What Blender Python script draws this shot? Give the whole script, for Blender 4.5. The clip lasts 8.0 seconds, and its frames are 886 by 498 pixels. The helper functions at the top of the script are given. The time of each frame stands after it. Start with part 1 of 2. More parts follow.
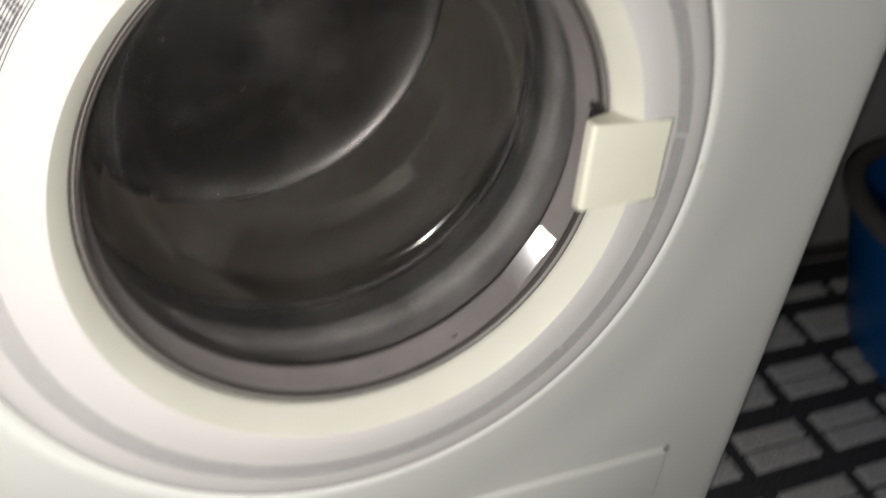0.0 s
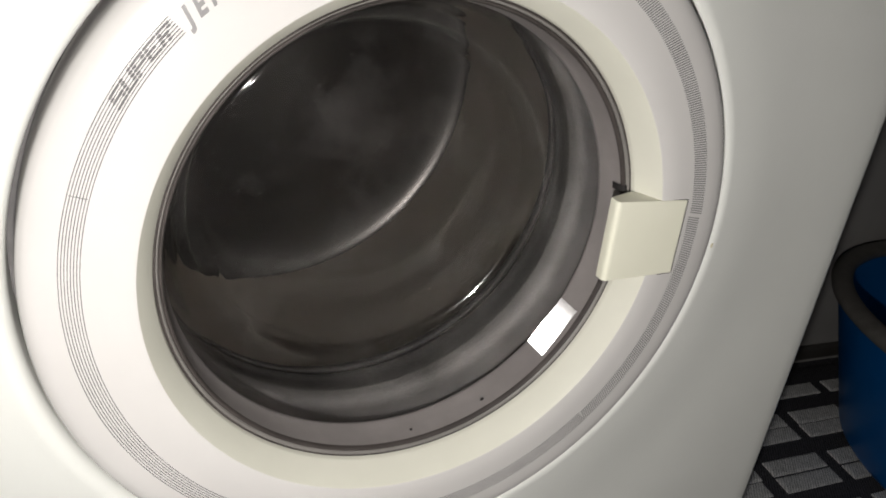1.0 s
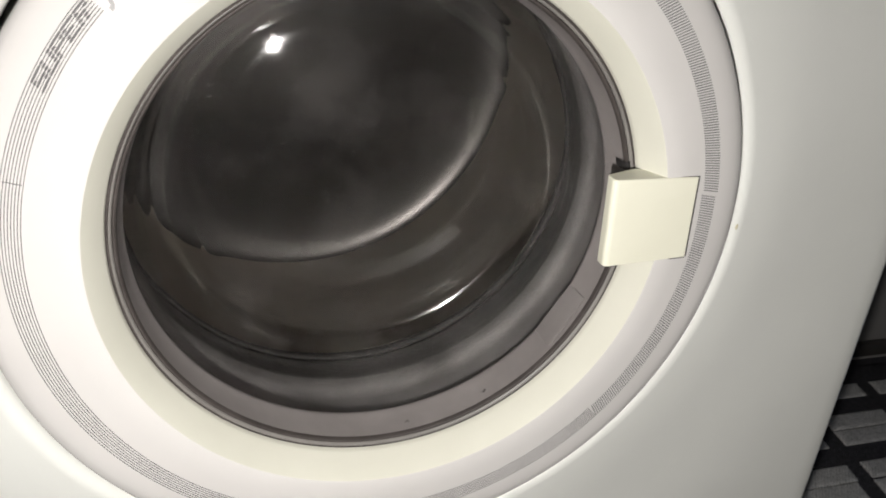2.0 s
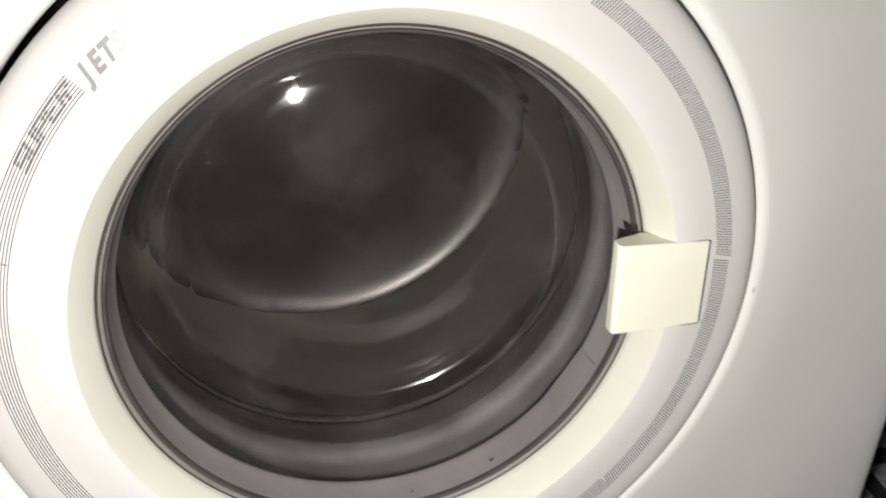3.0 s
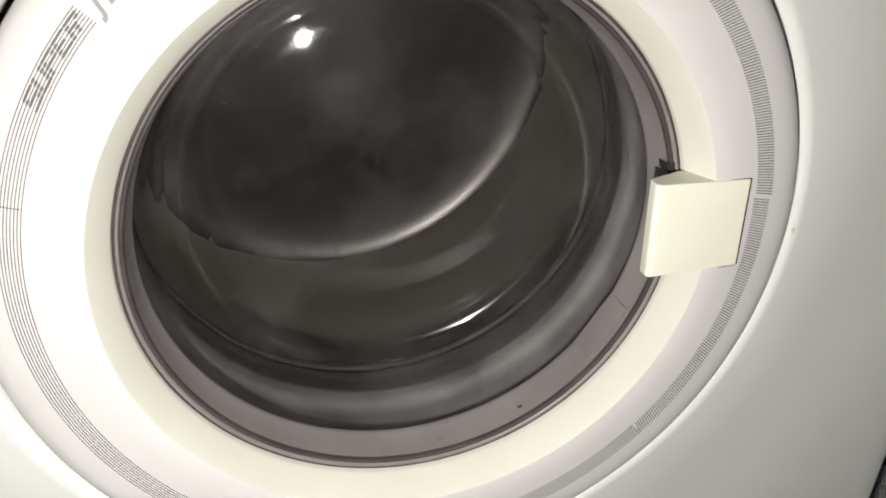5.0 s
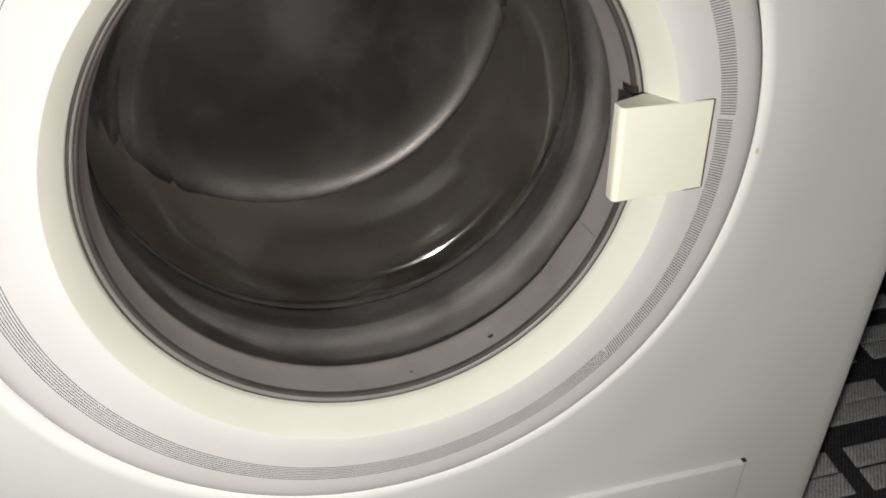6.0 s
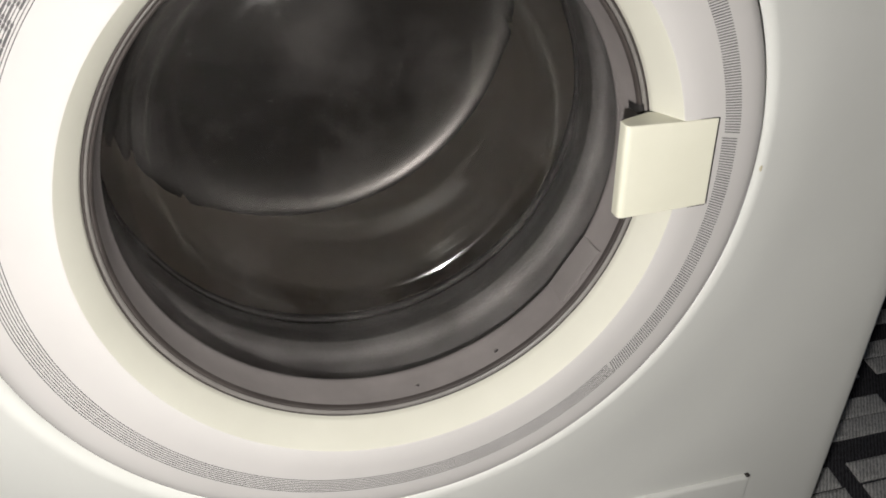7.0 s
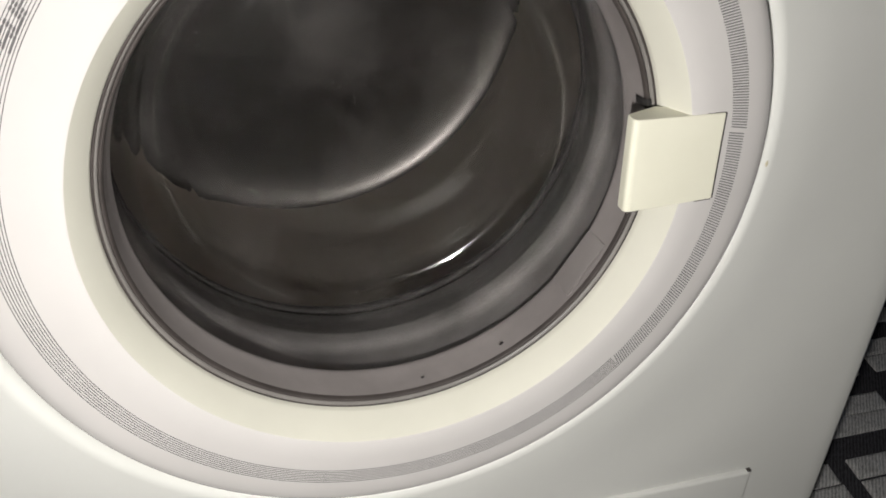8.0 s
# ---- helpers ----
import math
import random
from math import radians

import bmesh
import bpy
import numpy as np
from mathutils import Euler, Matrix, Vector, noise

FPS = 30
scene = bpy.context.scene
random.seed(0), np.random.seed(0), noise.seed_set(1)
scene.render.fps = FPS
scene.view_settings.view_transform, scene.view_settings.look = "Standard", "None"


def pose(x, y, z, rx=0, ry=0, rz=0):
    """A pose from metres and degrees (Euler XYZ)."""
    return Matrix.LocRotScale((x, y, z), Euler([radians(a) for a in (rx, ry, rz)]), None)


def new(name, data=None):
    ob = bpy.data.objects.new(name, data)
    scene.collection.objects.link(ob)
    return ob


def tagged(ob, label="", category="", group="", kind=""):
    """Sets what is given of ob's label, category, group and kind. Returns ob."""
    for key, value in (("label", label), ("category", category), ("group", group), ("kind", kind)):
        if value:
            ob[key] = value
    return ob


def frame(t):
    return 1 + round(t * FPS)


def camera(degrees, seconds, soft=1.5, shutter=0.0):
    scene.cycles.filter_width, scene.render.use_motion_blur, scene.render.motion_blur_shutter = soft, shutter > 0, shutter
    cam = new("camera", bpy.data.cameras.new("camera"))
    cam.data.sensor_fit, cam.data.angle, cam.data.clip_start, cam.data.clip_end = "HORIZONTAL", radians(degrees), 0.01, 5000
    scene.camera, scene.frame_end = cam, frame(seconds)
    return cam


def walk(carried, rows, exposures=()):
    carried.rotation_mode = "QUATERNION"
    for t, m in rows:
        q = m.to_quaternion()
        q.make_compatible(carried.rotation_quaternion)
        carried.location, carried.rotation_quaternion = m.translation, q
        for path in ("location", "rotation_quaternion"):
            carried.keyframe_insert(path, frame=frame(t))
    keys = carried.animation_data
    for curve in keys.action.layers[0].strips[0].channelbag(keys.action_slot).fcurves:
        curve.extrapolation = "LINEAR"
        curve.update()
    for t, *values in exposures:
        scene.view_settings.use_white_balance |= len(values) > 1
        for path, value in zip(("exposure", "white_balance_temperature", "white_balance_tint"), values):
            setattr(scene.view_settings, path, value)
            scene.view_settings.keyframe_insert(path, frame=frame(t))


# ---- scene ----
CZ = 0.45            # height of the door's axis above the floor
cam = camera(55.04, 8.0, soft=1.8, shutter=0.5)
# seconds, eye, yaw, pitch, roll
PATH = [
    (0.0, -0.1246, -0.2879, 0.6196, -28.36, -31.03, 8.14),
    (0.2, -0.1379, -0.3005, 0.6048, -30.59, -24.87, 9.65),
    (0.5, -0.1567, -0.3003, 0.6088, -30.26, -24.83, 11.74),
    (1.0, -0.1636, -0.3141, 0.6156, -28.22, -23.94, 9.58),
    (1.2, -0.1606, -0.3212, 0.6149, -28.00, -23.50, 9.54),
    (2.3, -0.0796, -0.3151, 0.6139, -17.47, -26.72, 4.51),
    (2.5, -0.0848, -0.3144, 0.6182, -18.56, -26.23, 4.18),
    (2.7, -0.0878, -0.3142, 0.6193, -19.32, -24.23, 4.14),
    (3.0, -0.0694, -0.3054, 0.6265, -15.95, -24.48, 3.72),
    (3.3, -0.0561, -0.2988, 0.6244, -13.03, -24.41, 4.82),
    (3.5, -0.0536, -0.2962, 0.6153, -13.05, -24.51, 3.56),
    (3.7, -0.0650, -0.2880, 0.6150, -13.84, -25.81, 3.94),
    (4.0, -0.0847, -0.2808, 0.6134, -16.82, -26.74, 4.70),
    (4.2, -0.0789, -0.2833, 0.6122, -16.22, -27.13, 4.31),
    (5.3, -0.0738, -0.2912, 0.6176, -16.13, -28.85, 2.06),
    (5.5, -0.0716, -0.2891, 0.6116, -16.62, -31.18, 1.19),
    (6.0, -0.0730, -0.2917, 0.6114, -18.20, -31.73, 2.32),
    (6.5, -0.0732, -0.2944, 0.6132, -18.09, -31.30, 2.63),
    (7.0, -0.0761, -0.2937, 0.6149, -17.99, -30.96, 2.52),
    (7.5, -0.0778, -0.2928, 0.6138, -18.03, -31.25, 2.78),
    (8.0, -0.0802, -0.2948, 0.6139, -18.11, -31.20, 3.03),
]


def eye_pose(x, y, z, yaw, pitch, roll):
    return pose(x, y, z, 0, 0, yaw) @ pose(0, 0, 0, 90 + pitch) @ pose(0, 0, 0, 0, 0, roll)


ROWS = [(r[0], eye_pose(*r[1:])) for r in PATH]
walk(cam, ROWS, [(0.0, 0.02), (1.0, 0.08), (2.3, 0.20), (3.3, 0.20), (4.2, 0.12), (5.5, 0.13), (6.0, 0.02), (8.0, 0.0)])

# ---- light: a hand torch carried below the camera lights the machine; the room itself is nearly dark ----
world = bpy.data.worlds.new("world")
scene.world = world
world.use_nodes = True
world.node_tree.nodes["Background"].inputs[0].default_value = (0.9, 0.95, 1.0, 1)
world.node_tree.nodes["Background"].inputs[1].default_value = 0.02
TORCH_POWER = 5100.0
TORCH_AT = (-0.016, -0.075, -0.035)      # in the camera's own axes


# ---- materials ----
def node_mat(name):
    m = bpy.data.materials.new(name)
    m.use_nodes = True
    nt = m.node_tree
    return m, nt, nt.nodes["Principled BSDF"]


def add(nt, kind, **values):
    n = nt.nodes.new(kind)
    for k, v in values.items():
        n.inputs[k].default_value = v
    return n


def surface(name, dark, light, rough=0.4, rough_var=0.1, metal=0.0, scale=40.0, fine=600.0, bump=0.05, spec=0.5, coat=0.0):
    """A two-scale varied surface: broad stains and fine grain."""
    m, nt, b = node_mat(name)
    tc = nt.nodes.new("ShaderNodeTexCoord")
    big = add(nt, "ShaderNodeTexNoise", Scale=scale, Detail=4.0, Roughness=0.6)
    small = add(nt, "ShaderNodeTexNoise", Scale=fine, Detail=3.0)
    for n in (big, small):
        nt.links.new(tc.outputs["Object"], n.inputs["Vector"])
    ramp = nt.nodes.new("ShaderNodeValToRGB")
    ramp.color_ramp.elements[0].position, ramp.color_ramp.elements[1].position = 0.3, 0.7
    ramp.color_ramp.elements[0].color, ramp.color_ramp.elements[1].color = (*dark, 1), (*light, 1)
    nt.links.new(big.outputs["Fac"], ramp.inputs["Fac"])
    nt.links.new(ramp.outputs["Color"], b.inputs["Base Color"])
    mr = add(nt, "ShaderNodeMapRange")
    mr.inputs["To Min"].default_value, mr.inputs["To Max"].default_value = max(rough - rough_var, 0.02), rough + rough_var
    nt.links.new(big.outputs["Fac"], mr.inputs["Value"])
    nt.links.new(mr.outputs["Result"], b.inputs["Roughness"])
    bp = add(nt, "ShaderNodeBump", Strength=bump, Distance=0.001)
    nt.links.new(small.outputs["Fac"], bp.inputs["Height"])
    nt.links.new(bp.outputs["Normal"], b.inputs["Normal"])
    b.inputs["Metallic"].default_value = metal
    b.inputs["Specular IOR Level"].default_value = spec
    b.inputs["Coat Weight"].default_value = coat
    return m


ENAMEL = surface("white_enamel", (0.61, 0.615, 0.585), (0.65, 0.655, 0.625), 0.34, 0.04, scale=9, fine=350, bump=0.05, spec=0.5)
RINGWHITE = surface("white_plastic", (0.495, 0.480, 0.467), (0.525, 0.509, 0.495), 0.16, 0.02, scale=14, fine=500, bump=0.03)
CHIP = surface("yellowed_chip", (0.44, 0.40, 0.27), (0.54, 0.50, 0.37), 0.5, 0.1, scale=300)
BEVEL = surface("cream_plastic", (0.525, 0.518, 0.448), (0.565, 0.557, 0.485), 0.38, 0.04, scale=18, fine=500, bump=0.03)
CREAM = surface("yellowed_plastic", (0.63, 0.62, 0.51), (0.67, 0.66, 0.55), 0.38, 0.04, scale=18, fine=500, bump=0.03)
INK = surface("grey_ink", (0.08, 0.078, 0.078), (0.13, 0.126, 0.126), 0.6, 0.05, scale=60, spec=0.2)
INK_LETTER = surface("letter_ink", (0.17, 0.165, 0.165), (0.23, 0.224, 0.224), 0.32, 0.05, scale=60, spec=0.2)
INK_GLARE = surface("glare_letter_ink", (0.30, 0.29, 0.29), (0.37, 0.36, 0.36), 0.32, 0.05, scale=60, spec=0.25)
INK_HATCH = surface("hatch_ink", (0.13, 0.127, 0.127), (0.19, 0.186, 0.186), 0.6, 0.05, scale=60, spec=0.2)
INK_PALE = surface("pale_grey_ink", (0.065, 0.063, 0.063), (0.11, 0.107, 0.107), 0.6, 0.05, scale=60, spec=0.2)
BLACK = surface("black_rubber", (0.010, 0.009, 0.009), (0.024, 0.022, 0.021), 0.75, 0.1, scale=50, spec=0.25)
FOLD = surface("shaded_grey_rubber", (0.028, 0.027, 0.026), (0.048, 0.046, 0.045), 0.45, 0.1, scale=30, fine=200, bump=0.05)
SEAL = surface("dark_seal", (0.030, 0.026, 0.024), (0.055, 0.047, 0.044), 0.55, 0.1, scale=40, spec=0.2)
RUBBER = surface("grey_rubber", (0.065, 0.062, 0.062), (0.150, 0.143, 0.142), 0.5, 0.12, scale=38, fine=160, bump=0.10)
HOLDER = surface("pinkish_grey_plastic", (0.165, 0.150, 0.146), (0.225, 0.205, 0.20), 0.36, 0.08, scale=22, fine=300, bump=0.05, spec=0.4)
GLINT = surface("glint_gloss", (0.12, 0.109, 0.106), (0.15, 0.137, 0.133), 0.09, 0.01, scale=30, fine=300, bump=0.01, spec=1.0)
CHROME = surface("pale_trim", (0.13, 0.122, 0.115), (0.18, 0.17, 0.158), 0.42, 0.05, metal=0.0, scale=30, spec=0.3)
WALLPAINT = surface("grey_wall_paint", (0.30, 0.29, 0.28), (0.40, 0.385, 0.37), 0.7, 0.1, scale=5, fine=200, bump=0.3)
SKIRT = surface("dark_skirting", (0.05, 0.045, 0.04), (0.08, 0.075, 0.07), 0.5, 0.1, scale=20)
CEIL = surface("ceiling_paint", (0.35, 0.34, 0.33), (0.42, 0.41, 0.40), 0.8, 0.1, scale=4, fine=150, bump=0.3)
BLUE = surface("blue_plastic", (0.0, 0.085, 0.30), (0.004, 0.12, 0.38), 0.35, 0.08, scale=12, fine=300, bump=0.08)
TUBRIM = surface("grey_tub_rim", (0.10, 0.095, 0.085), (0.16, 0.15, 0.14), 0.5, 0.1, scale=60, fine=400, bump=0.3)
TUBWALL = surface("tub_steel", (0.10, 0.095, 0.09), (0.14, 0.13, 0.12), 0.5, 0.1, metal=0.6, scale=20)
def carpet(name, dark, light):
    """Woven pile: twill ribs a few millimetres apart, broken up by noise."""
    m, nt, b = node_mat(name)
    tc = nt.nodes.new("ShaderNodeTexCoord")
    mp = add(nt, "ShaderNodeMapping", Rotation=(0, 0, radians(38)))
    nt.links.new(tc.outputs["Object"], mp.inputs["Vector"])
    wave = add(nt, "ShaderNodeTexWave", Scale=95.0, Distortion=2.5, Detail=2.0)
    wave.inputs["Detail Scale"].default_value = 3.0
    nt.links.new(mp.outputs["Vector"], wave.inputs["Vector"])
    n1 = add(nt, "ShaderNodeTexNoise", Scale=210.0, Detail=5.0, Roughness=0.8)
    nt.links.new(tc.outputs["Object"], n1.inputs["Vector"])
    mix = nt.nodes.new("ShaderNodeMath")
    mix.operation = "MULTIPLY_ADD"
    mix.inputs[1].default_value = 0.30
    nt.links.new(wave.outputs["Fac"], mix.inputs[0])
    half = nt.nodes.new("ShaderNodeMath")
    half.operation = "MULTIPLY"
    half.inputs[1].default_value = 0.95
    nt.links.new(n1.outputs["Fac"], half.inputs[0])
    nt.links.new(half.outputs["Value"], mix.inputs[2])
    ramp = nt.nodes.new("ShaderNodeValToRGB")
    ramp.color_ramp.elements[0].position, ramp.color_ramp.elements[1].position = 0.25, 0.85
    ramp.color_ramp.elements[0].color, ramp.color_ramp.elements[1].color = (*dark, 1), (*light, 1)
    nt.links.new(mix.outputs["Value"], ramp.inputs["Fac"])
    nt.links.new(ramp.outputs["Color"], b.inputs["Base Color"])
    bp = add(nt, "ShaderNodeBump", Strength=0.8, Distance=0.002)
    nt.links.new(mix.outputs["Value"], bp.inputs["Height"])
    nt.links.new(bp.outputs["Normal"], b.inputs["Normal"])
    b.inputs["Roughness"].default_value = 0.95
    b.inputs["Specular IOR Level"].default_value = 0.1
    return m


CARPET_DARK = carpet("dark_carpet", (0.012, 0.012, 0.015), (0.11, 0.108, 0.118))
CARPET_PALE = carpet("pale_carpet", (0.20, 0.20, 0.20), (0.86, 0.85, 0.83))
TORCH_BODY = surface("torch_body", (0.02, 0.02, 0.022), (0.03, 0.03, 0.032), 0.3, 0.05)


def drum_steel(name, dark, light, rough, aniso, metal=1.0):
    m, nt, b = node_mat(name)
    tc = nt.nodes.new("ShaderNodeTexCoord")
    n1 = add(nt, "ShaderNodeTexNoise", Scale=14.0, Detail=5.0, Roughness=0.65)
    n2 = add(nt, "ShaderNodeTexNoise", Scale=160.0, Detail=3.0)
    for n in (n1, n2):
        nt.links.new(tc.outputs["Object"], n.inputs["Vector"])
    ramp = nt.nodes.new("ShaderNodeValToRGB")
    ramp.color_ramp.elements[0].position, ramp.color_ramp.elements[1].position = 0.25, 0.75
    ramp.color_ramp.elements[0].color, ramp.color_ramp.elements[1].color = (*dark, 1), (*light, 1)
    nt.links.new(n1.outputs["Fac"], ramp.inputs["Fac"])
    nt.links.new(ramp.outputs["Color"], b.inputs["Base Color"])
    b.inputs["Metallic"].default_value = metal
    b.inputs["Roughness"].default_value = rough
    b.inputs["Anisotropic"].default_value = aniso
    tan = nt.nodes.new("ShaderNodeTangent")
    tan.direction_type, tan.axis = "RADIAL", "Y"
    nt.links.new(tan.outputs["Tangent"], b.inputs["Tangent"])
    bp = add(nt, "ShaderNodeBump", Strength=0.1, Distance=0.001)
    nt.links.new(n2.outputs["Fac"], bp.inputs["Height"])
    nt.links.new(bp.outputs["Normal"], b.inputs["Normal"])
    return m


def bowl_glass():
    """Clear glass with an uneven film of dust and dried splashes."""
    m, nt, b = node_mat("door_glass")
    b.inputs["Base Color"].default_value = (0.76, 0.75, 0.74, 1)
    b.inputs["Transmission Weight"].default_value = 1.0
    b.inputs["Roughness"].default_value = 0.034
    b.inputs["IOR"].default_value = 1.34
    tc = nt.nodes.new("ShaderNodeTexCoord")
    n1 = add(nt, "ShaderNodeTexNoise", Scale=22.0, Detail=6.0, Roughness=0.65)
    n2 = add(nt, "ShaderNodeTexNoise", Scale=420.0, Detail=2.0)
    for n in (n1, n2):
        nt.links.new(tc.outputs["Object"], n.inputs["Vector"])
    film = add(nt, "ShaderNodeMapRange")
    film.inputs["From Min"].default_value, film.inputs["From Max"].default_value = 0.48, 0.72
    film.inputs["To Min"].default_value, film.inputs["To Max"].default_value = 0.001, 0.020
    nt.links.new(n1.outputs["Fac"], film.inputs["Value"])
    speck = add(nt, "ShaderNodeMapRange")
    speck.inputs["From Min"].default_value, speck.inputs["From Max"].default_value = 0.70, 0.78
    speck.inputs["To Min"].default_value, speck.inputs["To Max"].default_value = 0.0, 0.12
    nt.links.new(n2.outputs["Fac"], speck.inputs["Value"])
    both = nt.nodes.new("ShaderNodeMath")
    both.operation = "ADD"
    nt.links.new(film.outputs["Result"], both.inputs[0])
    nt.links.new(speck.outputs["Result"], both.inputs[1])
    dust = add(nt, "ShaderNodeBsdfDiffuse", Color=(0.55, 0.52, 0.50, 1))
    mix = nt.nodes.new("ShaderNodeMixShader")
    nt.links.new(both.outputs["Value"], mix.inputs[0])
    nt.links.new(b.outputs["BSDF"], mix.inputs[1])
    nt.links.new(dust.outputs["BSDF"], mix.inputs[2])
    # pressing marks that run round the bowl draw its gloss out along the ring
    gloss = add(nt, "ShaderNodeBsdfAnisotropic", Roughness=0.05, Anisotropy=-0.75)
    tan = nt.nodes.new("ShaderNodeTangent")
    tan.direction_type, tan.axis = "RADIAL", "Y"
    nt.links.new(tan.outputs["Tangent"], gloss.inputs["Tangent"])
    drawn = nt.nodes.new("ShaderNodeMixShader")
    place = nt.nodes.new("ShaderNodeSeparateXYZ")
    nt.links.new(tc.outputs["Object"], place.inputs[0])
    flat = nt.nodes.new("ShaderNodeCombineXYZ")
    nt.links.new(place.outputs["X"], flat.inputs["X"])
    nt.links.new(place.outputs["Z"], flat.inputs["Z"])
    radius = nt.nodes.new("ShaderNodeVectorMath")
    radius.operation = "LENGTH"
    nt.links.new(flat.outputs["Vector"], radius.inputs[0])
    marks = add(nt, "ShaderNodeMapRange")
    marks.inputs["From Min"].default_value, marks.inputs["From Max"].default_value = 0.0895, 0.0935
    marks.inputs["To Min"].default_value, marks.inputs["To Max"].default_value = 0.0008, 0.012
    nt.links.new(radius.outputs["Value"], marks.inputs["Value"])
    nt.links.new(marks.outputs["Result"], drawn.inputs[0])
    nt.links.new(mix.outputs["Shader"], drawn.inputs[1])
    nt.links.new(gloss.outputs["BSDF"], drawn.inputs[2])
    nt.links.new(drawn.outputs["Shader"], nt.nodes["Material Output"].inputs["Surface"])
    return m


def water():
    m, nt, b = node_mat("water")
    b.inputs["Base Color"].default_value = (0.95, 0.95, 0.95, 1)
    b.inputs["Transmission Weight"].default_value = 1.0
    b.inputs["Roughness"].default_value = 0.02
    b.inputs["IOR"].default_value = 1.33
    return m


def glow(name, colour, strength):
    m, nt, b = node_mat(name)
    b.inputs["Base Color"].default_value = (0.8, 0.8, 0.8, 1)
    b.inputs["Emission Color"].default_value = (*colour, 1)
    b.inputs["Emission Strength"].default_value = strength
    return m


# drum steel twice: the back's shade and the lit wall are put into the colours
STEEL = drum_steel("shaded_back_steel", (0.028, 0.026, 0.025), (0.082, 0.077, 0.074), 0.30, 0.0, 0.9)
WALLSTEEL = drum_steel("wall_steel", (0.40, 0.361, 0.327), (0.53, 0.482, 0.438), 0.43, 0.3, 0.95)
GLASS = bowl_glass()
WATER = water()
LED = glow("led_glow", (1.0, 0.965, 0.925), TORCH_POWER)


# ---- builders ----
def part(name, bm, material, parent=None, label="", smooth=True):
    me = bpy.data.meshes.new(name)
    bmesh.ops.recalc_face_normals(bm, faces=bm.faces)
    for f in bm.faces:
        f.smooth = smooth
    bm.to_mesh(me)
    bm.free()
    me.materials.append(material)
    ob = new(name, me)
    if parent:
        ob.parent = parent
    if label:
        tagged(ob, label)
    return ob


def thing(name, label, category, at=(0, 0, 0), group="", kind=""):
    ob = new(name)
    ob.empty_display_size = 0.05
    ob.location = at
    return tagged(ob, label, category, group, kind)


def round_profile(pts, closed=False, steps=4, radius=0.0):
    """A profile with its inner corners rounded by a small quadratic arc."""
    if not radius:
        return pts
    out = []
    n = len(pts)
    for i, p in enumerate(pts):
        if not closed and i in (0, n - 1):
            out.append(p)
            continue
        a, b, c = Vector(pts[i - 1]), Vector(p), Vector(pts[(i + 1) % n])
        ra, rc = min(radius, (a - b).length * 0.45), min(radius, (c - b).length * 0.45)
        s, e = b + (a - b).normalized() * ra, b + (c - b).normalized() * rc
        for k in range(steps + 1):
            u = k / steps
            out.append(tuple((1 - u) ** 2 * s + 2 * u * (1 - u) * b + u * u * e))
    return out


def lathe(pts, segments=160, closed=False, start=0.0, sweep=360.0):
    """Turns a profile of (radius, y) round the y axis."""
    bm = bmesh.new()
    full = sweep >= 359.9
    count = segments if full else segments + 1
    rings = []
    for i in range(count):
        a = radians(start + sweep * i / segments)
        rings.append([bm.verts.new((r * math.cos(a), y, r * math.sin(a))) for r, y in pts])
    m = len(pts)
    for i in range(segments):
        p, q = rings[i], rings[(i + 1) % count]
        for j in range(m if closed else m - 1):
            k = (j + 1) % m
            try:
                bm.faces.new((p[j], p[k], q[k], q[j]))
            except ValueError:
                pass
    bmesh.ops.remove_doubles(bm, verts=bm.verts, dist=1e-6)
    if not full and closed:
        bm.faces.new(rings[0])
        bm.faces.new(rings[-1])
    return bm


def prism(outline, depth, axis_y=0.0, bevel=0.0, segments=3):
    """A flat outline of (x, z) drawn out along y."""
    bm = bmesh.new()
    front = [bm.verts.new((x, axis_y, z)) for x, z in outline]
    f = bm.faces.new(front)
    g = bmesh.ops.extrude_face_region(bm, geom=[f])
    bmesh.ops.translate(bm, verts=[v for v in g["geom"] if isinstance(v, bmesh.types.BMVert)], vec=(0, depth, 0))
    if bevel:
        bmesh.ops.bevel(bm, geom=bm.edges[:], offset=bevel, segments=segments, affect="EDGES", profile=0.5)
    return bm


def box(x0, x1, y0, y1, z0, z1, bevel=0.0):
    return prism([(x0, z0), (x1, z0), (x1, z1), (x0, z1)], y1 - y0, y0, bevel)


# ---- the room ----
FLOOR_X, FLOOR_Y = (-1.6, 1.9), (-2.2, 0.47)


def room():
    x0, x1 = FLOOR_X
    y0, y1 = FLOOR_Y
    t = 0.1
    tagged(part("floor", box(x0 - t, x1 + t, y0 - t, y1 + t, -0.1, -0.012), CARPET_DARK, smooth=False), "dark floor under a patterned woven rug", "floor", kind="structure")
    tagged(part("wall_back", box(x0 - t, x1 + t, y1, y1 + t, -0.012, 2.5), WALLPAINT, smooth=False), "plain grey painted wall behind the machine", "wall", kind="structure")
    tagged(part("wall_front", box(x0 - t, x1 + t, y0 - t, y0, -0.012, 2.5), WALLPAINT, smooth=False), "plain grey painted wall", "wall", kind="structure")
    tagged(part("wall_left", box(x0 - t, x0, y0, y1, -0.012, 2.5), WALLPAINT, smooth=False), "plain grey painted wall", "wall", kind="structure")
    tagged(part("wall_right", box(x1, x1 + t, y0, y1, -0.012, 2.5), WALLPAINT, smooth=False), "plain grey painted wall", "wall", kind="structure")
    tagged(part("ceiling", box(x0 - t, x1 + t, y0 - t, y1 + t, 2.5, 2.6), CEIL, smooth=False), "plain painted ceiling", "ceiling", kind="structure")
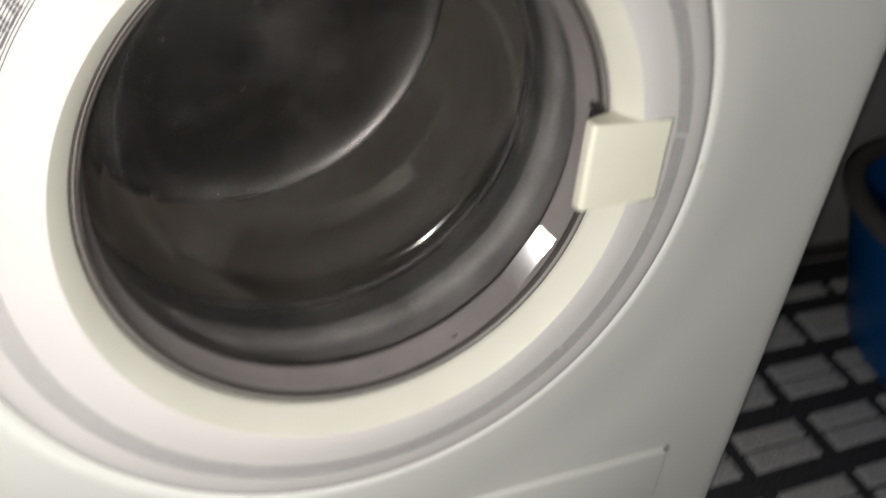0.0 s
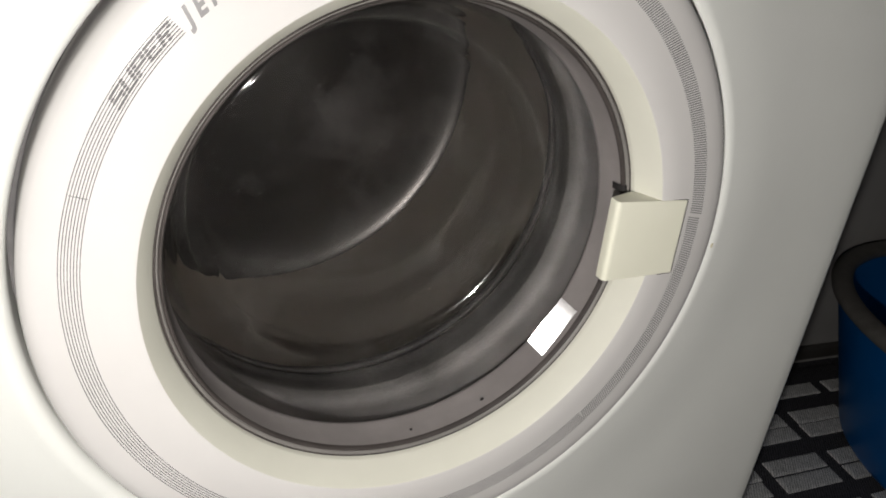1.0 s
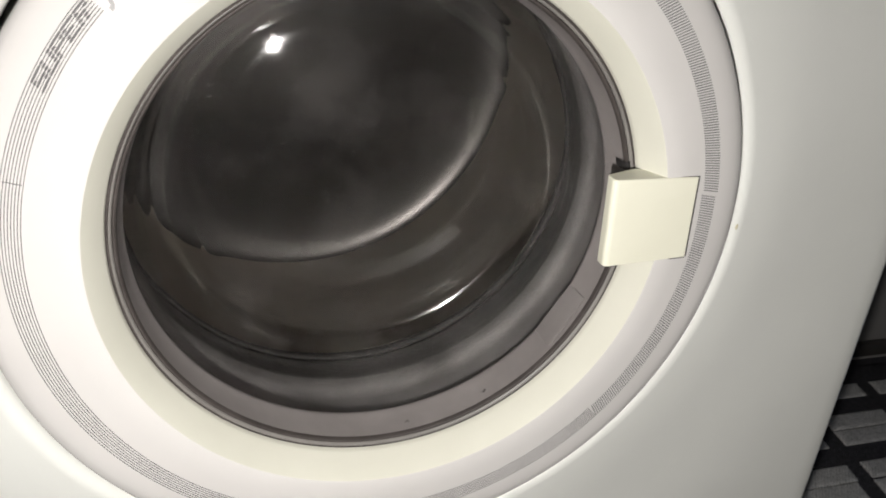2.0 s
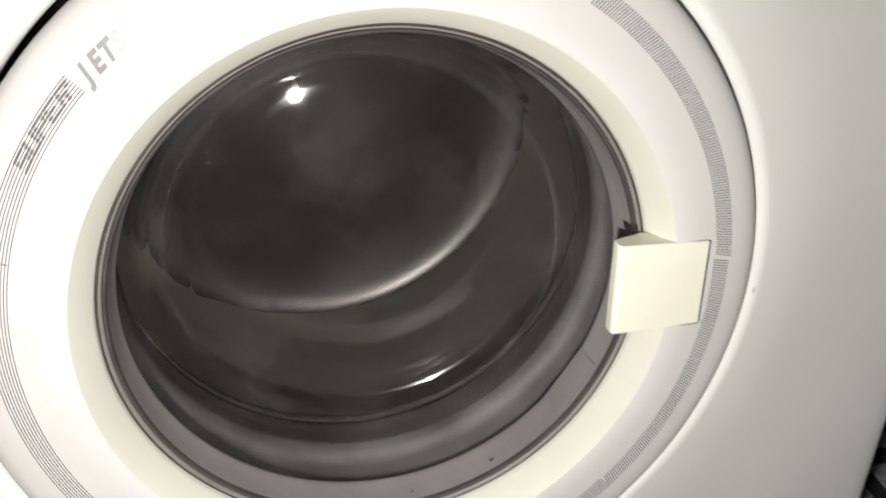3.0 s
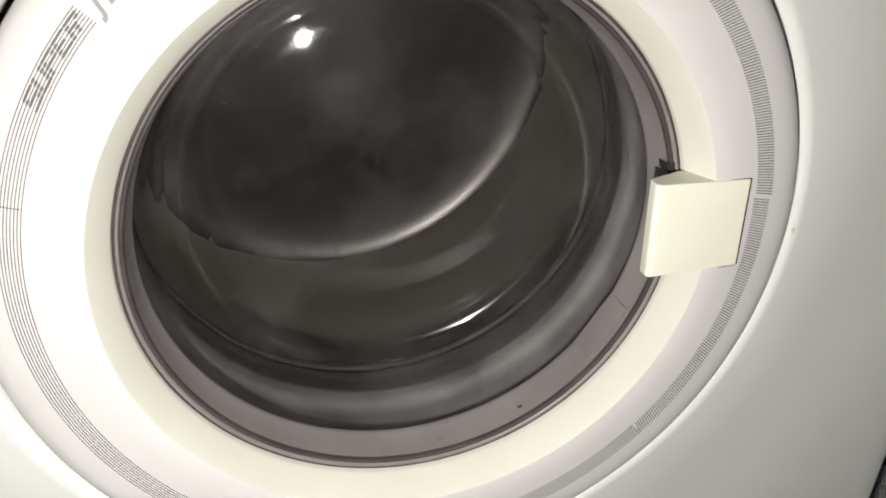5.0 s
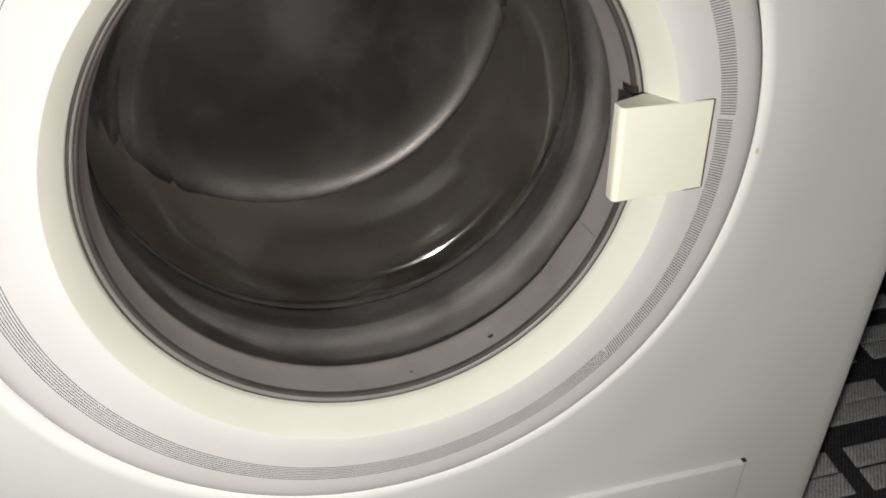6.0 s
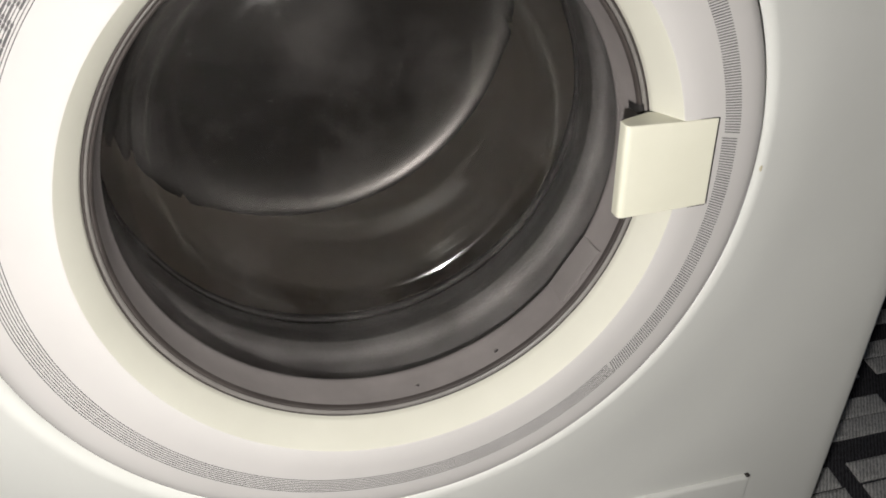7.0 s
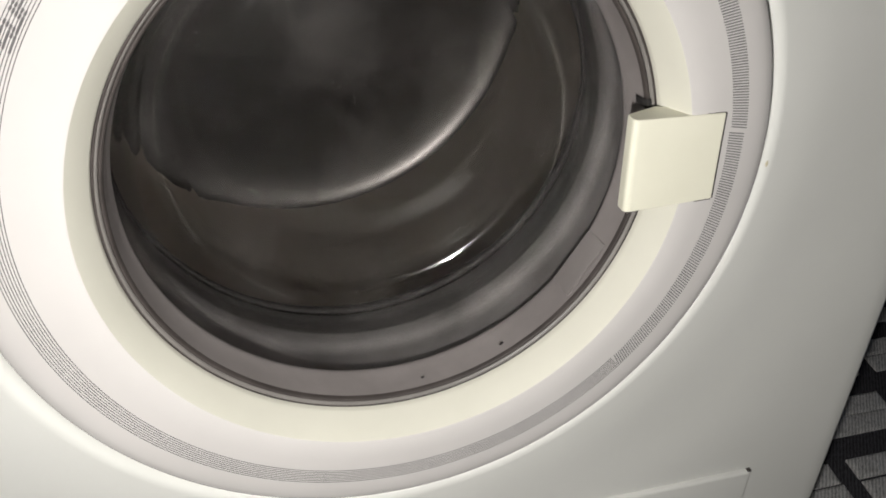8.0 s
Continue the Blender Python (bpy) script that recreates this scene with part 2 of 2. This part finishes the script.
    tagged(part("baseboard", box(0.32, x1, y1 - 0.012, y1 - 0.001, 0.0, 0.022, 0.003), SKIRT), "low dark skirting strip along the wall", "baseboard", kind="structure")


def rug():
    """A woven rug: dark ground with paired pale bars in a grid."""
    base = tagged(part("rug", box(-0.45, 1.75, -0.56, 0.44, -0.012, 0.0, 0.002), CARPET_DARK), "dark woven rug with a grid of paired pale grey bars", "rug")
    px, py, lean = 0.115, 0.0833, 0.15        # spacing of the blocks, and how far the weave is pulled askew
    w, d = 0.093, 0.0255
    bm = bmesh.new()
    vs = []
    for zz, ins in ((-0.004, 0.0), (0.0016, 0.0), (0.0026, 0.003)):
        vs.append([bm.verts.new((x + lean * y, y, zz)) for x, y in ((ins, ins), (w - ins, ins), (w - ins, d - ins), (ins, d - ins))])
    for a, b in zip(vs, vs[1:]):
        for i in range(4):
            bm.faces.new((a[i], a[(i + 1) % 4], b[(i + 1) % 4], b[i]))
    bm.faces.new(vs[-1])
    first = part("bar", bm, CARPET_PALE, base, smooth=False)
    first.location = (0.51, 0.128, 0)
    for i in range(-7, 9):
        for j in range(-7, 4):
            for k in range(2):
                dy = j * py + k * 0.0290
                x = 0.51 + i * px + lean * dy + random.uniform(-.002, .002)
                y = 0.128 + dy + random.uniform(-.0012, .0012)
                hidden = -0.30 < x < 0.20 and y > 0.06             # under the machine
                if (i, j, k) == (0, 0, 0) or y > 0.405 or y < -0.52 or hidden:
                    continue
                ob = new("bar", first.data)
                ob.parent = base
                ob.location = (x, y, 0)


def washtub():
    tub = thing("washtub", "blue plastic washtub with a thick grey rim on the rug", "tub", (0.998, 0.14, 0.003))
    h, rb, rr = 0.20, 0.240, 0.300
    prof = [(0.0, 0.0), (rb - 0.01, 0.0), (rb, 0.008), (rr, h - 0.01), (rr - 0.004, h), (rr - 0.008, h - 0.01), (rb - 0.006, 0.012), (rb - 0.02, 0.006), (0.0, 0.006)]
    bm = lathe(round_profile(prof, radius=0.006), 96)
    bmesh.ops.rotate(bm, verts=bm.verts, cent=(0, 0, 0), matrix=Matrix.Rotation(radians(90), 3, "X"))
    part("body", bm, BLUE, tub)
    ring = [(rr - 0.002 + 0.014 * math.cos(a), h + 0.011 * math.sin(a)) for a in [i * math.tau / 12 for i in range(12)]]
    bm = lathe(ring, 96, closed=True)
    bmesh.ops.rotate(bm, verts=bm.verts, cent=(0, 0, 0), matrix=Matrix.Rotation(radians(90), 3, "X"))
    part("rim", bm, TUBRIM, tub, "thick dark grey rim")


# ---- the washing machine ----
WX, ZT, ZB = 0.2975, 0.40, -0.43     # half width, top and bottom from the door's axis


def front_panel(parent):
    """The pressed front: a rolled bead round the porthole, flat field, rounded outer edges."""
    bm = bmesh.new()
    hw = WX - 0.012
    corner = [math.atan2(z, x) for x, z in ((hw, ZT), (-hw, ZT), (-hw, ZB), (hw, ZB))]
    angles = sorted([i * math.tau / 176 - math.pi for i in range(176)] + corner)
    bead = [(0.1733, 0.038), (0.1733, 0.0165), (0.1736, 0.0138), (0.1745, 0.0114), (0.1759, 0.0097), (0.1777, 0.0087), (0.1796, 0.0083), (0.1816, 0.0085), (0.184, 0.0090), (0.192, 0.0100), (0.205, 0.0122), (0.220, 0.0148), (0.235, 0.0170), (0.250, 0.0184)]
    loops = []
    for r, y in bead:
        loops.append([bm.verts.new((r * math.cos(a) - 0.0006, y, r * math.sin(a))) for a in angles])
    for grow, y in ((-0.020, 0.0190), (0.0, 0.0192), (0.0085, 0.0194), (0.0108, 0.0203), (0.0117, 0.0218), (0.012, 0.024), (0.012, 0.05)):
        ring = []
        for a in angles:
            c, s = math.cos(a), math.sin(a)
            k = min(hw / abs(c) if abs(c) > 1e-9 else 9, (ZT - 0.012 if s > 0 else -ZB - 0.012) / abs(s) if abs(s) > 1e-9 else 9)
            x, z = c * k, s * k
            on_side = abs(abs(x) - hw) < 1e-6
            x += math.copysign(1.0, x) * grow if on_side else grow * x / hw
            if abs(z - (ZT - 0.012)) < 1e-6 or abs(z - (ZB + 0.012)) < 1e-6:
                z += math.copysign(1.0, z) * grow
            elif on_side:
                z *= 1 + grow / hw
            ring.append(bm.verts.new((x, y, z)))
        loops.append(ring)
    n = len(angles)
    for p, q in zip(loops, loops[1:]):
        for i in range(n):
            bm.faces.new((p[i], p[(i + 1) % n], q[(i + 1) % n], q[i]))
    return part("front_panel", bm, ENAMEL, parent)


def crown(r):
    """The face of the door ring leans back a little towards its outer edge."""
    return 0.06 * (r - 0.1425)


PRINT_SHIFT = (-0.0005, 0.0, 0.0009)     # the print sits slightly off the door's axis


def arc_strip(r0, r1, a0, a1, y=-0.00015, steps=0, shift=(0, 0, 0)):
    """A thin raised strip of ink on the door, between two radii and angles in degrees."""
    n = steps or max(2, int(abs(a1 - a0) / 1.5))
    prof = [(r0, crown(r0) + 0.0006), (r0, crown(r0) + y), (r1, crown(r1) + y), (r1, crown(r1) + 0.0006)]
    bm = lathe(prof, n, closed=True, start=a0, sweep=a1 - a0)
    bmesh.ops.translate(bm, verts=bm.verts, vec=shift)
    return bm


def slanted_tick(r0, r1, angle, width=0.22, slant=0.9):
    """One short printed stroke across the band, leaning off the radius."""
    bm = bmesh.new()
    foot, top = [], []
    for r, a in ((r0, angle), (r0, angle + width), (r1, angle + width - slant), (r1, angle - slant)):
        c, s = r * math.cos(radians(a)), r * math.sin(radians(a))
        foot.append(bm.verts.new((c, crown(r) + 0.0006, s)))
        top.append(bm.verts.new((c, crown(r) - 0.00015, s)))
    bm.faces.new(top)
    for i in range(4):
        k = (i + 1) % 4
        bm.faces.new((foot[i], foot[k], top[k], top[i]))
    return bm


def join(bms):
    out = bmesh.new()
    for b in bms:
        me = bpy.data.meshes.new("tmp")
        b.to_mesh(me)
        b.free()
        out.from_mesh(me)
        bpy.data.meshes.remove(me)
    return out


def letter(ch, size, bold, slant, depth=0.00015):
    cu = bpy.data.curves.new("letter", "FONT")
    cu.body, cu.size, cu.extrude, cu.align_x = ch, size, depth, "CENTER"
    cu.resolution_u = 3
    cu.offset = bold
    cu.shear = slant
    ob = bpy.data.objects.new("letter", cu)
    scene.collection.objects.link(ob)
    bpy.context.view_layer.update()
    me = bpy.data.meshes.new_from_object(ob.evaluated_get(bpy.context.evaluated_depsgraph_get()))
    bpy.data.objects.remove(ob)
    return me


def place_letter(ch, angle, r, size, mat, door, wide=1.0, bold=0.0003, slant=0.0):
    me = letter(ch, size, bold, slant)
    m = Matrix.Rotation(radians(90), 4, "X")                       # stand the letter up, facing -y
    m = Matrix.Rotation(radians(90 - angle), 4, "Y") @ Matrix.Translation((0, -0.0001, r)) @ m @ Matrix.Diagonal((wide, 1, 1, 1))
    me.transform(m)
    for v in me.vertices:
        v.co.y += crown(math.hypot(v.co.x, v.co.z))
    me.materials.append(mat)
    ob = new("letter", me)
    ob.parent = door
    return ob


def stripe_radius(i):
    """Radius of one of the eight fine printed lines, innermost first."""
    return 0.1481 + i * 0.00112


BANDS = {
    "S": ("XXXX", "X...", "XXXX", "...X", "XXXX"),
    "U": ("X..X", "X..X", "X..X", "X..X", "XXXX"),
    "P": ("XXXX", "X..X", "XXXX", "X...", "X..."),
    "E": ("XXXX", "X...", "XXX.", "X...", "XXXX"),
    "R": ("XXXX", "X..X", "XXX.", "X.X.", "X.X."),
}


def banded_letter(ch, middle, door, wide=2.42):
    """A slanted letter cut into five bands that lie on the printed lines."""
    bars = []
    for row, cells in enumerate(BANDS[ch]):
        r = stripe_radius(6 - row)
        lean = (row - 2) * 0.16
        step = wide / 4
        for col, cell in enumerate(cells):
            if cell == "X":
                a = middle + lean + wide / 2 - col * step
                bars.append(arc_strip(r - 0.00044, r + 0.00044, a - step * 1.06, a, y=-0.00022, steps=2, shift=PRINT_SHIFT))
    return part("letter", join(bars), INK, door, smooth=False)


def glint_facets(angle, r, y0, y1, length, facing, rows=10, cols=8):
    """Small added facets inside the holder ring, all tilted one way to mirror the torch."""
    a = radians(angle)
    up, along, n = Vector((-math.cos(a), 0, -math.sin(a))), Vector((-math.sin(a), 0, math.cos(a))), Vector(facing).normalized()
    bm = bmesh.new()
    dy, dl = (y1 - y0) / rows, length / cols
    for i in range(rows):
        for j in range(cols):
            mid = Vector((r * math.cos(a), y0 + (i + 0.5) * dy, r * math.sin(a))) + along * ((j + 0.5) * dl - length / 2)
            top, low = [], []
            for u, v in ((-1, -1), (1, -1), (1, 1), (-1, 1)):
                q = Vector((0, u * dy / 2, 0)) + along * (v * dl / 2)
                top.append(bm.verts.new(mid + q - up * (q.dot(n) / up.dot(n))))
                low.append(bm.verts.new(mid + q - up * 0.0018))
            bm.faces.new(top)
            bm.faces.new(low)
            for k in range(4):
                bm.faces.new((top[k], top[(k + 1) % 4], low[(k + 1) % 4], low[k]))
    return bm


def door(parent):
    prof = [(0.1708, 0.034), (0.1712, 0.0090), (0.1709, 0.0066), (0.1700, 0.0044), (0.1680, 0.0029), (0.1648, 0.0019), (0.1608, 0.0013), (0.1570, crown(0.157)), (0.1400, crown(0.14)), (0.1292, crown(0.1292)), (0.1282, -0.0004)]
    ring = part("door", lathe(prof, 220), RINGWHITE, parent, "large round white plastic porthole door")
    funnel = [(0.1282, -0.0004), (0.1276, 0.0005), (0.1209, 0.0122), (0.1203, 0.0138), (0.1202, 0.020)]
    part("inner_bevel", lathe(funnel, 220), BEVEL, ring, "cream sloping inner rim of the door")
    part("rim_gap", lathe([(0.1202, 0.0155), (0.1196, 0.0168), (0.1190, 0.0152)], 200), SEAL, ring)
    part("trim_ring", lathe([(0.1190, 0.0152), (0.1187, 0.0149), (0.1178, 0.0172)], 220), CHROME, ring, "thin pale trim ring round the glass")
    seal = [(0.1178, 0.0173), (0.1174, 0.0162), (0.1168, 0.0160), (0.1161, 0.0168), (0.1157, 0.0185)]
    part("glass_seal", lathe(seal, 200), SEAL, ring, "dark seal round the glass")
    holder = [(0.1157, 0.0185), (0.1155, 0.0210), (0.1152, 0.0250), (0.1146, 0.0300), (0.1138, 0.0345), (0.1141, 0.0365), (0.1152, 0.0372)]
    part("glass_holder", lathe(round_profile(holder, radius=0.002), 200), HOLDER, ring, "pinkish grey ring that holds the glass")
    # a black strip stands in for the soft shadow above the grip
    part("grip_shade", lathe([(0.1177, 0.0154), (0.1165, 0.0153), (0.1154, 0.0163), (0.1146, 0.0198), (0.1143, 0.0235)], 12, start=13.6, sweep=2.0), BLACK, ring, "black strip for the shade above the grip")
    # added glossy facets, no real part: they give the torch's white reflection on the holder
    tagged(part("torch_glint", glint_facets(-31.2, 0.1130, 0.0204, 0.0350, 0.0315, (-0.553, -0.733, 0.398)), GLINT, ring, "small added facets that mirror the torch on the glass holder", smooth=False), kind="stuff")
    # the deep pressed glass bowl
    dome = 0.45                                   # radius of the bulged bottom of the bowl
    inner = [(0.1166, 0.0215), (0.1158, 0.030), (0.1146, 0.0385), (0.1115, 0.054), (0.1088, 0.066), (0.1044, 0.0762), (0.1012, 0.0800), (0.0974, 0.0834), (0.0930, 0.0858), (0.0895, 0.0860), (0.0870, 0.0853)]
    inner += [(r, 0.0768 + r * r / (2 * dome)) for r in (0.0830, 0.076, 0.065, 0.050, 0.035, 0.020, 0.0)]
    outer = [(r, 0.0790 + r * r / (2 * dome)) for r in (0.0, 0.020, 0.035, 0.050, 0.065, 0.076, 0.0835)]
    outer += [(0.0874, 0.0875), (0.0900, 0.0882), (0.0936, 0.0879), (0.0984, 0.0852), (0.1026, 0.0815), (0.1059, 0.0775), (0.1105, 0.0666), (0.1133, 0.0545), (0.1166, 0.0385), (0.1178, 0.030), (0.1186, 0.0222)]
    bowl = lathe(round_profile(outer, radius=0.012, steps=6) + round_profile(inner[1:], radius=0.012, steps=6), 200)
    for v in bowl.verts:                          # the bottom of the bowl leans a little, as pressed glass does
        k = min(1.0, max(0.0, (v.co.y - 0.050) / 0.030))
        v.co.y -= k * k * (3 - 2 * k) * (0.035 * v.co.x + 0.022 * v.co.z)
    g = part("glass_bowl", bowl, GLASS, ring, "deep clear glass bowl of the door")
    g.visible_shadow = False
    # water drops caught along the lower rim, and splashes on the wall of the bowl
    rng = random.Random(5)
    drops = [(rng.uniform(236, 304), rng.uniform(0.0212, 0.0245), rng.uniform(0.0004, 0.0009)) for _ in range(2)]
    drops += [(rng.uniform(0, 360), rng.uniform(0.040, 0.066), rng.uniform(0.0003, 0.0006)) for _ in range(26)]
    for ang, y, size in drops:
        r = 0.1148 - (y - 0.023) * 0.085 if y < 0.036 else 0.1144 - (y - 0.040) * 0.118
        bm = bmesh.new()
        bmesh.ops.create_icosphere(bm, subdivisions=2, radius=size)
        bmesh.ops.scale(bm, verts=bm.verts, vec=(0.55, rng.uniform(0.9, 1.6), rng.uniform(0.9, 1.5)))
        bmesh.ops.rotate(bm, verts=bm.verts, cent=(0, 0, 0), matrix=Matrix.Rotation(-radians(ang), 3, "Y"))
        bmesh.ops.translate(bm, verts=bm.verts, vec=(r * math.cos(radians(ang)), y, r * math.sin(radians(ang))))
        part("water_drop", bm, WATER, ring)
    # printed decor: fine concentric lines, hatched band, lettering
    for i in range(8):
        r = stripe_radius(i)
        part("stripe", arc_strip(r - 0.00016, r + 0.00016, 138.9, 317.0, shift=PRINT_SHIFT), INK_PALE, ring)
    ticks = [slanted_tick(0.1472, 0.1552, 317.9 + i * 0.49) for i in range(102)]
    ticks += [slanted_tick(0.1482, 0.1562, 8.4 + i * 0.49) for i in range(110)]
    tagged(part("hatching", join(ticks), INK_HATCH, ring, "grey hatched band printed on the door", smooth=False), kind="stuff")
    part("label_tick", arc_strip(0.1493, 0.1560, 166.6, 166.75), INK_HATCH, ring)
    for ch, a in zip("SUPER", (151.5, 148.85, 146.2, 143.55, 140.9)):
        banded_letter(ch, a, ring)
    # the last six letters use lighter ink: the glare over them is in its colour
    for ch, a, ink in zip("JETSYSTEM", (137.2, 135.1, 133.1, 131.2, 129.2, 127.0, 124.9, 122.8, 120.4), (INK_LETTER,) * 3 + (INK_GLARE,) * 6):
        place_letter(ch, a, 0.1492, 0.0096, ink, ring, 0.82, 0.00045, 0.35)
    # the grip: a square plate that bridges the bevel and hangs over the glass
    low_in, low_out, top_in, top_out = Vector((0.0998, -0.0154)), Vector((0.1438, -0.0128)), Vector((0.0974, 0.0290)), Vector((0.1415, 0.0293))
    side = [(1.0, -0.0010), (0.060, -0.0012), (0.026, -0.0009), (0.006, 0.0001), (0.0, 0.0014), (0.004, 0.0060), (0.10, 0.0075), (0.39, 0.0128), (0.57, 0.0090), (0.66, 0.0026), (1.0, 0.0026)]
    bm = bmesh.new()
    lo = [bm.verts.new((p.x, y, p.y)) for p, y in ((low_in.lerp(low_out, u), y) for u, y in side)]
    hi = [bm.verts.new((p.x, y, p.y)) for p, y in ((top_in.lerp(top_out, u), y) for u, y in side)]
    bm.faces.new(lo)
    bm.faces.new(hi)
    for i in range(len(side)):
        k = (i + 1) % len(side)
        bm.faces.new((lo[i], lo[k], hi[k], hi[i]))
    bmesh.ops.bevel(bm, geom=bm.edges[:], offset=0.0005, segments=2, affect="EDGES", profile=0.5)
    grip = part("handle", bm, CREAM, ring, "square cream door grip beside the glass", smooth=False)
    for p, q, off in ((low_out, top_out, (0.0009, 0.0)), (low_in.lerp(low_out, 0.66), low_out, (0.0, -0.0006)), (top_in.lerp(top_out, 0.66), top_out, (0.0, 0.0002))):
        d = Vector(off)
        outline = [(v.x, v.y) for v in (p, q, q + d, p + d)]
        part("slit", prism(outline, 0.0030, -0.0004), BLACK, grip, "dark slit along the grip", smooth=False)
    return ring


def drum(parent):
    """The spinning steel drum, seen from inside: rolled lip, tapering wall, flat back coloured dark for shade."""
    prof = [(0.133, 0.118), (0.150, 0.120), (0.190, 0.124), (0.205, 0.135), (0.207, 0.150), (0.1718, 0.3168), (0.1712, 0.3177)]
    d = part("drum", lathe(round_profile(prof[:-2], radius=0.004) + prof[-2:], 180), WALLSTEEL, parent, "spinning steel drum blurred by its speed")
    # black on the lip paints in the shadow between drum and gasket
    part("lip", lathe(round_profile([(0.130, 0.1078), (0.1274, 0.1085), (0.1276, 0.113), (0.133, 0.118)], radius=0.002), 180), BLACK, d, "rolled lip of the drum, coloured black for shade")
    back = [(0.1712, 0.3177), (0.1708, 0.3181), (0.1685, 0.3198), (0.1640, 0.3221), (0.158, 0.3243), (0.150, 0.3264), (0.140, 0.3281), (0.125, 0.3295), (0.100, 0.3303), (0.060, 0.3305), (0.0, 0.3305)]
    part("back_plate", lathe(back, 180), STEEL, d, "smooth steel back of the drum, coloured dark for its shade")
    return d


def washing_machine():
    wm = thing("washing_machine", "white front-loading washing machine with its drum spinning", "washing machine", (0, 0, CZ))
    front_panel(wm)
    for s in (-1, 1):
        part("side_panel", box(min(s * WX, s * (WX - 0.004)), max(s * WX, s * (WX - 0.004)), 0.0505, 0.42, ZB, ZT - 0.004), ENAMEL, wm, smooth=False)
    part("top_panel", box(-WX, WX, 0.03, 0.42, ZT - 0.003, ZT + 0.02, 0.004), ENAMEL, wm)
    part("back_panel", box(-WX + 0.005, WX - 0.005, 0.415, 0.42, ZB, ZT - 0.004), ENAMEL, wm, smooth=False)
    part("base_panel", box(-WX + 0.005, WX - 0.005, 0.06, 0.41, ZB, ZB + 0.01), ENAMEL, wm, smooth=False)
    for x in (-0.24, 0.24):
        for y in (0.09, 0.37):
            bm = lathe([(0.0, 0.0), (0.022, 0.0), (0.022, 0.012), (0.012, 0.016), (0.012, 0.022), (0.0, 0.022)], 24)
            bmesh.ops.rotate(bm, verts=bm.verts, cent=(0, 0, 0), matrix=Matrix.Rotation(radians(90), 3, "X"))
            bmesh.ops.translate(bm, verts=bm.verts, vec=(x, y, -CZ))
            part("foot", bm, BLACK, wm)
    flap = part("service_flap", box(-0.10, 0.2345, 0.0152, 0.024, -0.375, -0.2262, 0.0020), ENAMEL, wm, "white service flap low on the front")
    part("notch", box(0.2318, 0.2347, 0.0160, 0.020, -0.2270, -0.2258, 0.0003), SEAL, flap, "dark notch at the flap's corner")
    bm = bmesh.new()
    bmesh.ops.create_icosphere(bm, subdivisions=2, radius=0.0011)
    bmesh.ops.scale(bm, verts=bm.verts, vec=(0.8, 0.25, 1.5))
    bmesh.ops.translate(bm, verts=bm.verts, vec=(0.1774, 0.0086, -0.0028))
    part("paint_chip", bm, CHIP, wm, "small yellowed chip in the enamel")
    door(wm)
    gasket = [(0.176, 0.040), (0.1260, 0.0260), (0.1222, 0.0250), (0.1206, 0.0270), (0.1212, 0.040), (0.1222, 0.052), (0.1238, 0.062), (0.1218, 0.070), (0.1226, 0.078)]
    part("door_gasket", lathe(round_profile(gasket, radius=0.004), 180), RUBBER, wm, "grey folded rubber door gasket")
    # the fold's rubber is coloured darker than the gasket's, for the shade in there
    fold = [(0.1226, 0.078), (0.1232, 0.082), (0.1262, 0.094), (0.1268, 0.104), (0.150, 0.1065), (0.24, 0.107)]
    part("gasket_fold", lathe(round_profile(fold, radius=0.003), 180), FOLD, wm, "inner fold of the door gasket, darkened for its shade")
    tub = [(0.24, 0.1075), (0.24, 0.37), (0.0, 0.372)]
    part("outer_tub", lathe(tub, 96), TUBWALL, wm)
    return drum(wm)


# ---- the torch, carried along under the camera ----
def torch():
    t = thing("torch", "small dark hand torch, switched on, carried along", "torch")
    bm = lathe([(0.0, 0.010), (0.0085, 0.010), (0.0095, 0.008), (0.0095, 0.0), (0.0084, 0.0), (0.0078, 0.003), (0.0, 0.003)], 32)
    bmesh.ops.rotate(bm, verts=bm.verts, cent=(0, 0, 0), matrix=Matrix.Rotation(radians(90), 3, "X"))
    bmesh.ops.translate(bm, verts=bm.verts, vec=TORCH_AT)
    part("body", bm, TORCH_BODY, t)
    bm = bmesh.new()
    bmesh.ops.create_circle(bm, cap_ends=True, segments=24, radius=0.007)
    bmesh.ops.translate(bm, verts=bm.verts, vec=Vector(TORCH_AT) + Vector((0, 0, 0.0005)))
    part("lens", bm, LED, t, "glowing white torch lens")
    return t


room()
DRUM = washing_machine()
washtub()
TORCH = torch()
rug()


def motions():
    walk(TORCH, ROWS)
    walk(DRUM, [(k / 30, pose(0, 0, 0, 0, 77 * k % 360, 0)) for k in range(241)])


motions()
